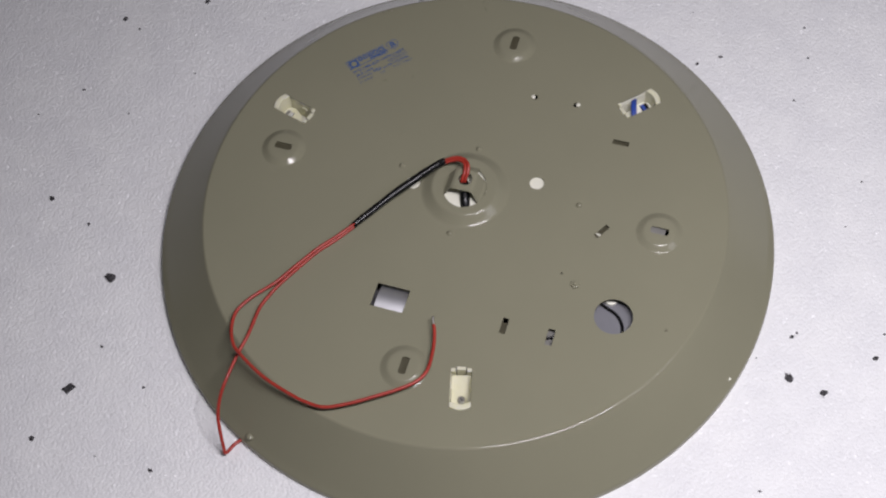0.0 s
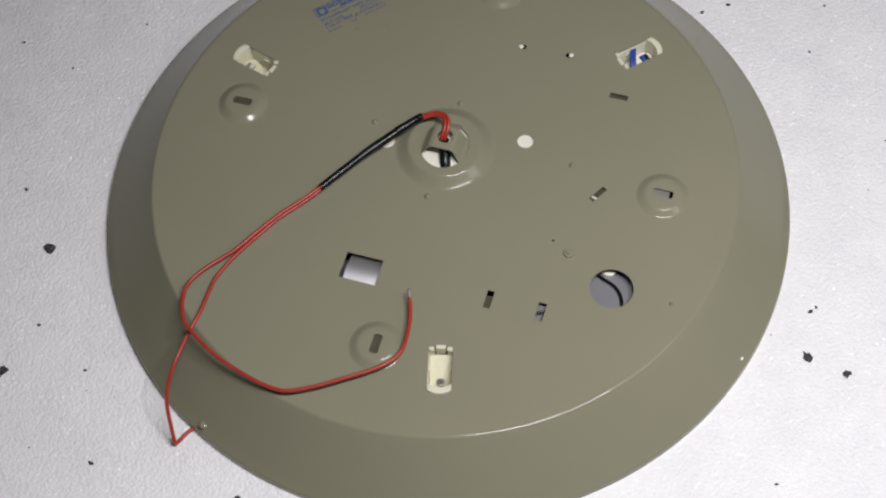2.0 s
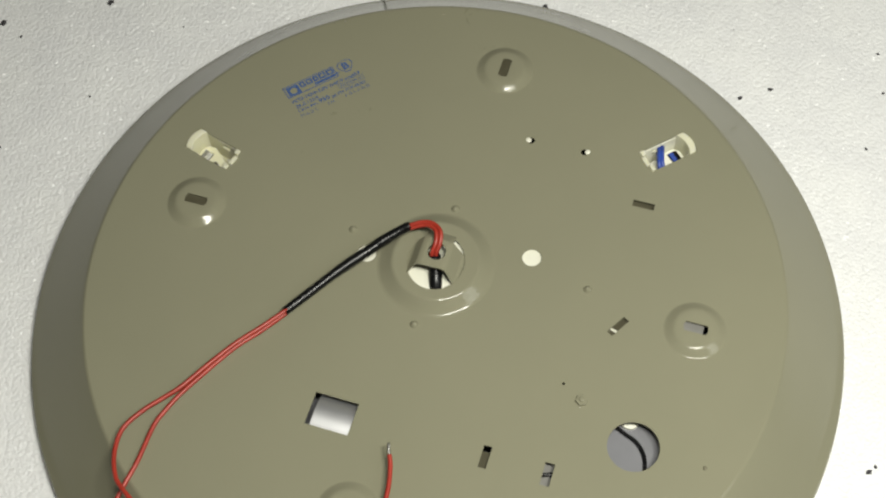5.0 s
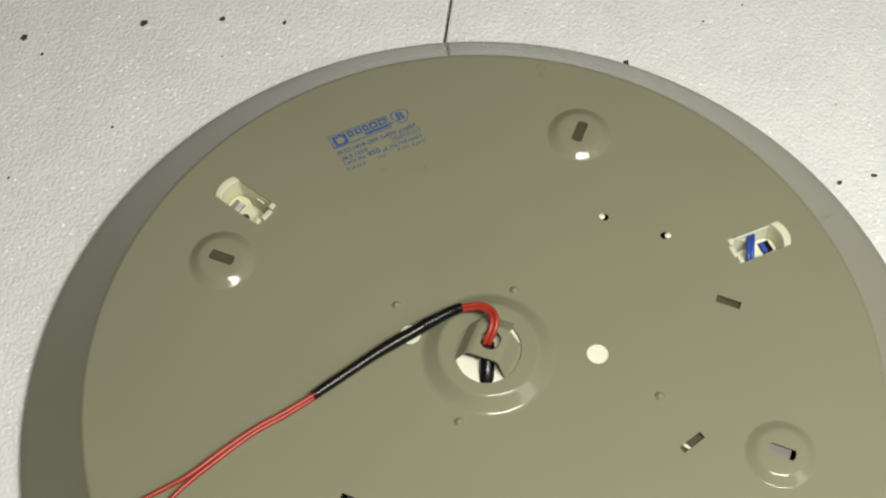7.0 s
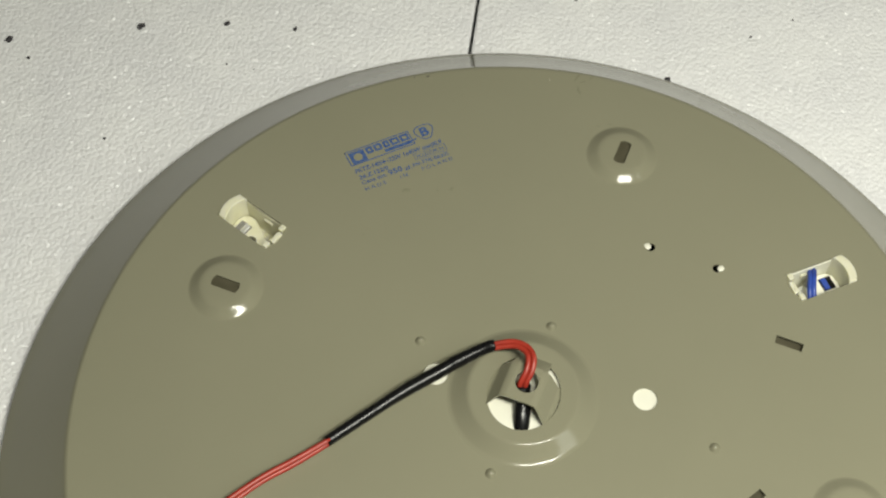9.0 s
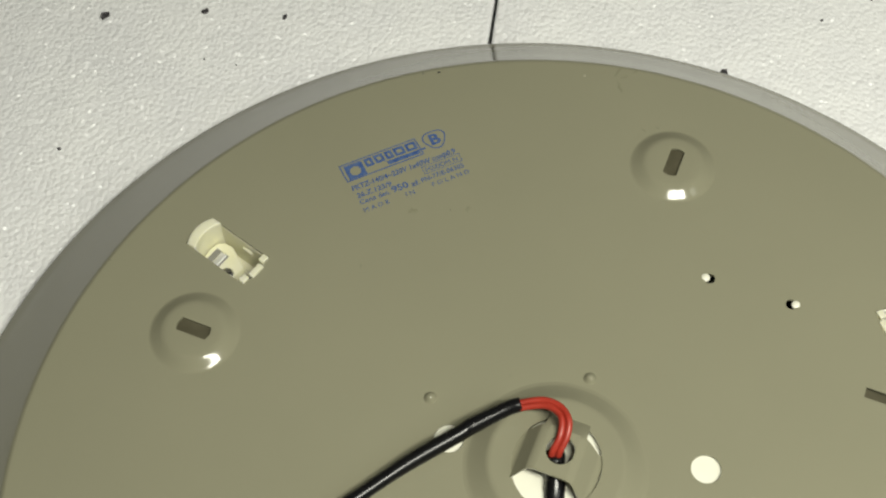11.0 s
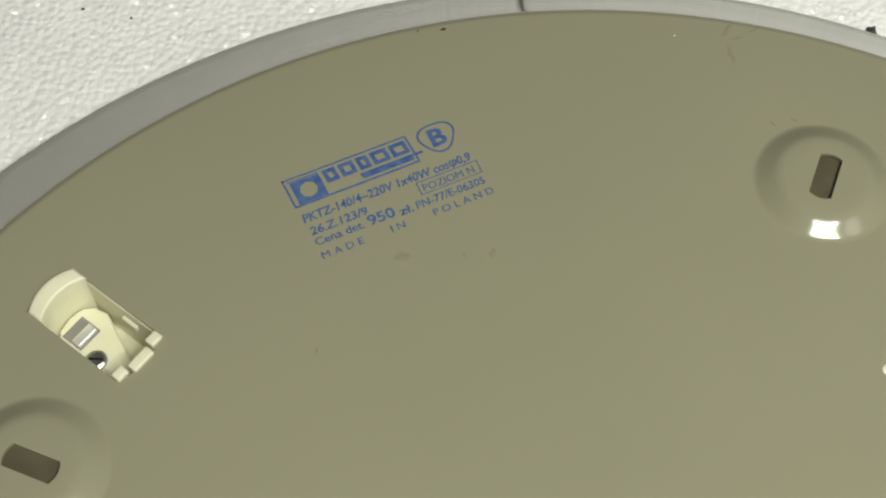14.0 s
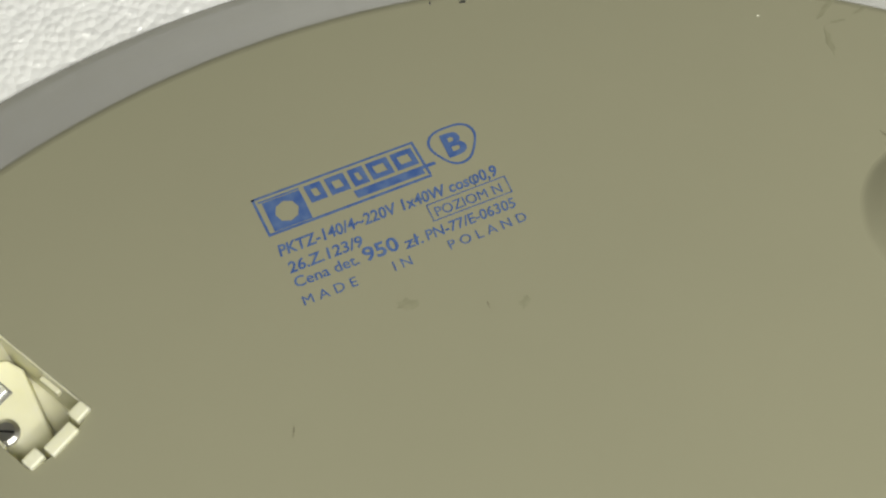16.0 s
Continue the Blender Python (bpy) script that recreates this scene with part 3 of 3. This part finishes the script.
# ---- the mains lead: two red cores in a black sleeve ----
lead = empty("power_lead", pose(0, 0, ZP), "two red wires in a black sleeve lying on the lamp pan", "cable")
SLEEVE = [(-0.0145, 0.0218, 0.0128), (-0.0190, 0.0200, 0.0116), (-0.0300, 0.0133, 0.0090), (-0.0345, 0.0098, 0.0082), (-0.0500, -0.0022, 0.0064), (-0.0640, -0.0150, 0.0054), (-0.0784, -0.0286, 0.0046)]
part("sleeve", tube(spline(SLEEVE, 12), lambda s: 0.0024 + 0.0005 * math.sin(math.pi * min(1.0, s * 1.15)) + 0.0001 * math.sin(23 * s), 18), BLACK, lead, "black plastic sleeve", smooth=True)
part("inner_sleeve", tube(spline([(-0.0010, 0.0058, 0.0100), (-0.0008, 0.0045, 0.0080), (0.0000, 0.0000, 0.0055), (0.0004, -0.0065, 0.0030), (0.0008, -0.0125, -0.0012)], 10), 0.0036, 18), BLACK, lead, "black sleeve under the strap", smooth=True)
RW = 0.00122
for k, off in enumerate((-0.0011, 0.0012)):
    path = [(-0.0012 + off, 0.0050, 0.0080), (-0.0008 + off, 0.0064, 0.0120), (0.0010 + off, 0.0108, 0.0152), (0.0010 + off, 0.0162, 0.0166 + 0.0004 * k), (-0.0020 + off * 0.7, 0.0204 + off * 0.6, 0.0160 + 0.0004 * k), (-0.0075, 0.0224 + off * 0.9, 0.0146), (-0.0165, 0.0209 + off * 0.8, 0.0122)]
    part("red_core", tube(spline(path, 10), RW, 12), RED, lead, "bright red insulated core", smooth=True)
CORE_A = [(-0.0772, -0.0280, 0.0058), (-0.0898, -0.0384, 0.0050), (-0.1022, -0.0484, 0.0050), (-0.1158, -0.0620, 0.0050), (-0.1272, -0.0742, 0.0050), (-0.1360, -0.0810, 0.0046), (-0.1454, -0.0884, 0.0046), (-0.1540, -0.0985, 0.0046), (-0.1562, -0.1100, 0.0048), (-0.1545, -0.1215, 0.0052), (-0.1493, -0.1306, 0.0062), (-0.1306, -0.1482, 0.0058), (-0.1103, -0.1609, 0.0054), (-0.0980, -0.1668, 0.0056), (-0.0868, -0.1697, 0.0058), (-0.0730, -0.1675, 0.0062), (-0.0574, -0.1628, 0.0064), (-0.0318, -0.1531, 0.0066), (-0.0203, -0.1432, 0.0064), (-0.0163, -0.1264, 0.0060), (-0.0159, -0.1136, 0.0062), (-0.0168, -0.1075, 0.0068)]
CORE_B = [(-0.0774, -0.0286, 0.0034), (-0.0900, -0.0392, 0.0020), (-0.1028, -0.0494, 0.0018), (-0.1172, -0.0648, 0.0018), (-0.1280, -0.0775, 0.0022), (-0.1340, -0.0862, 0.0022), (-0.1391, -0.0955, 0.0022), (-0.1446, -0.1153, 0.0020), (-0.1500, -0.1290, 0.0012), (-0.1561, -0.1475, -0.0002), (-0.1603, -0.1590, -0.0060), (-0.1622, -0.1690, -0.0150), (-0.1613, -0.1768, -0.0230), (-0.1596, -0.1850, -0.0330), (-0.1588, -0.1874, -0.0366), (-0.1565, -0.1842, -0.0384), (-0.1530, -0.1794, -0.0388), (-0.1455, -0.1735, -0.0386), (-0.1380, -0.1660, -0.0386)]
core = part("red_core", tube(spline(CORE_A, 8), RW, 12), RED, lead, "red insulated core with a stripped end", smooth=True)
part("bare_wire", tube(spline([(-0.0168, -0.1078, 0.0068), (-0.0172, -0.1050, 0.0074), (-0.0176, -0.1018, 0.0080)], 6), lambda s: 0.0008 + 0.0002 * math.sin(25 * s), 10), SCREW, core, "tinned bare wire end", smooth=True)
part("red_core", tube(spline(CORE_B, 8), RW, 12), RED, lead, "red insulated core bent over the rim", smooth=True)


# ---- dark crumbs lying on the foam ----
CRUMBS = [(-0.2629, -0.0508, 9), (-0.2781, -0.1403, 9.5), (-0.3194, 0.0175, 5.5), (0.2290, -0.1193, 7.5), (0.2517, -0.1306, 6), (0.2895, -0.1031, 4.5), (0.1946, 0.1574, 3.4), (0.1758, 0.1505, 3.8), (-0.2892, 0.1917, 5), (-0.2233, 0.2106, 5.5), (-0.3120, 0.1201, 3), (-0.2870, -0.0045, 3.4), (-0.2978, -0.1791, 5), (-0.2104, -0.2001, 3.6), (-0.2245, -0.1381, 2.6), (0.2621, 0.1870, 2.6), (0.2330, -0.0877, 3.6), (-0.2599, -0.1069, 3.2), (-0.3448, 0.0956, 2), (-0.2240, 0.1370, 2.2), (0.0562, 0.2167, 4.5), (0.2368, -0.0843, 2.4), (0.2489, 0.1164, 2.6), (0.2626, 0.1571, 2.4), (-0.2762, 0.1813, 2.6), (-0.1785, 0.2191, 4.2), (-0.1423, 0.2211, 3.2), (0.0984, 0.2522, 1.8), (-0.1585, 0.1916, 1.2), (-0.1731, 0.1927, 1.4), (0.1742, 0.2027, 1.4), (-0.2721, 0.0976, 1.8), (-0.2509, -0.1907, 1.6), (0.2934, 0.0425, 2), (0.2072, -0.1044, 1.4), (0.2039, -0.2030, 2.2), (0.2781, 0.0035, 1.4), (0.2978, -0.0841, 2.4), (-0.2211, -0.1521, 1.2), (0.0037, 0.2636, 2.4), (0.1207, 0.2674, 1.4), (-0.1175, -0.2200, 4.5)]


def crumb(x, y, size, seed):
    rnd = random.Random(seed)
    bm = bmesh.new()
    bmesh.ops.create_icosphere(bm, subdivisions=2, radius=size / 2000)
    shift = Vector((seed * 3.1, seed * 1.7, 0))
    for v in bm.verts:
        s = 0.86 + 0.8 * noise.noise(v.co * 900 + shift)
        v.co = Vector((v.co.x * s * rnd.uniform(0.9, 1.1) * 0.75, v.co.y * s, v.co.z * 0.28 * s))
    ob = mesh_ob("crumb", bm, SOOT)
    low = min(v.co.z for v in ob.data.vertices)
    ob.matrix_world = pose(x, y, -low * 0.6, 0, 0, rnd.uniform(0, 360))
    return tagged(ob, "small dark grey crumb of dirt on the white foam", "crumb", "dirt crumbs on the foam")


for i, (x, y, size) in enumerate(CRUMBS):
    crumb(x, y, size, i + 1)
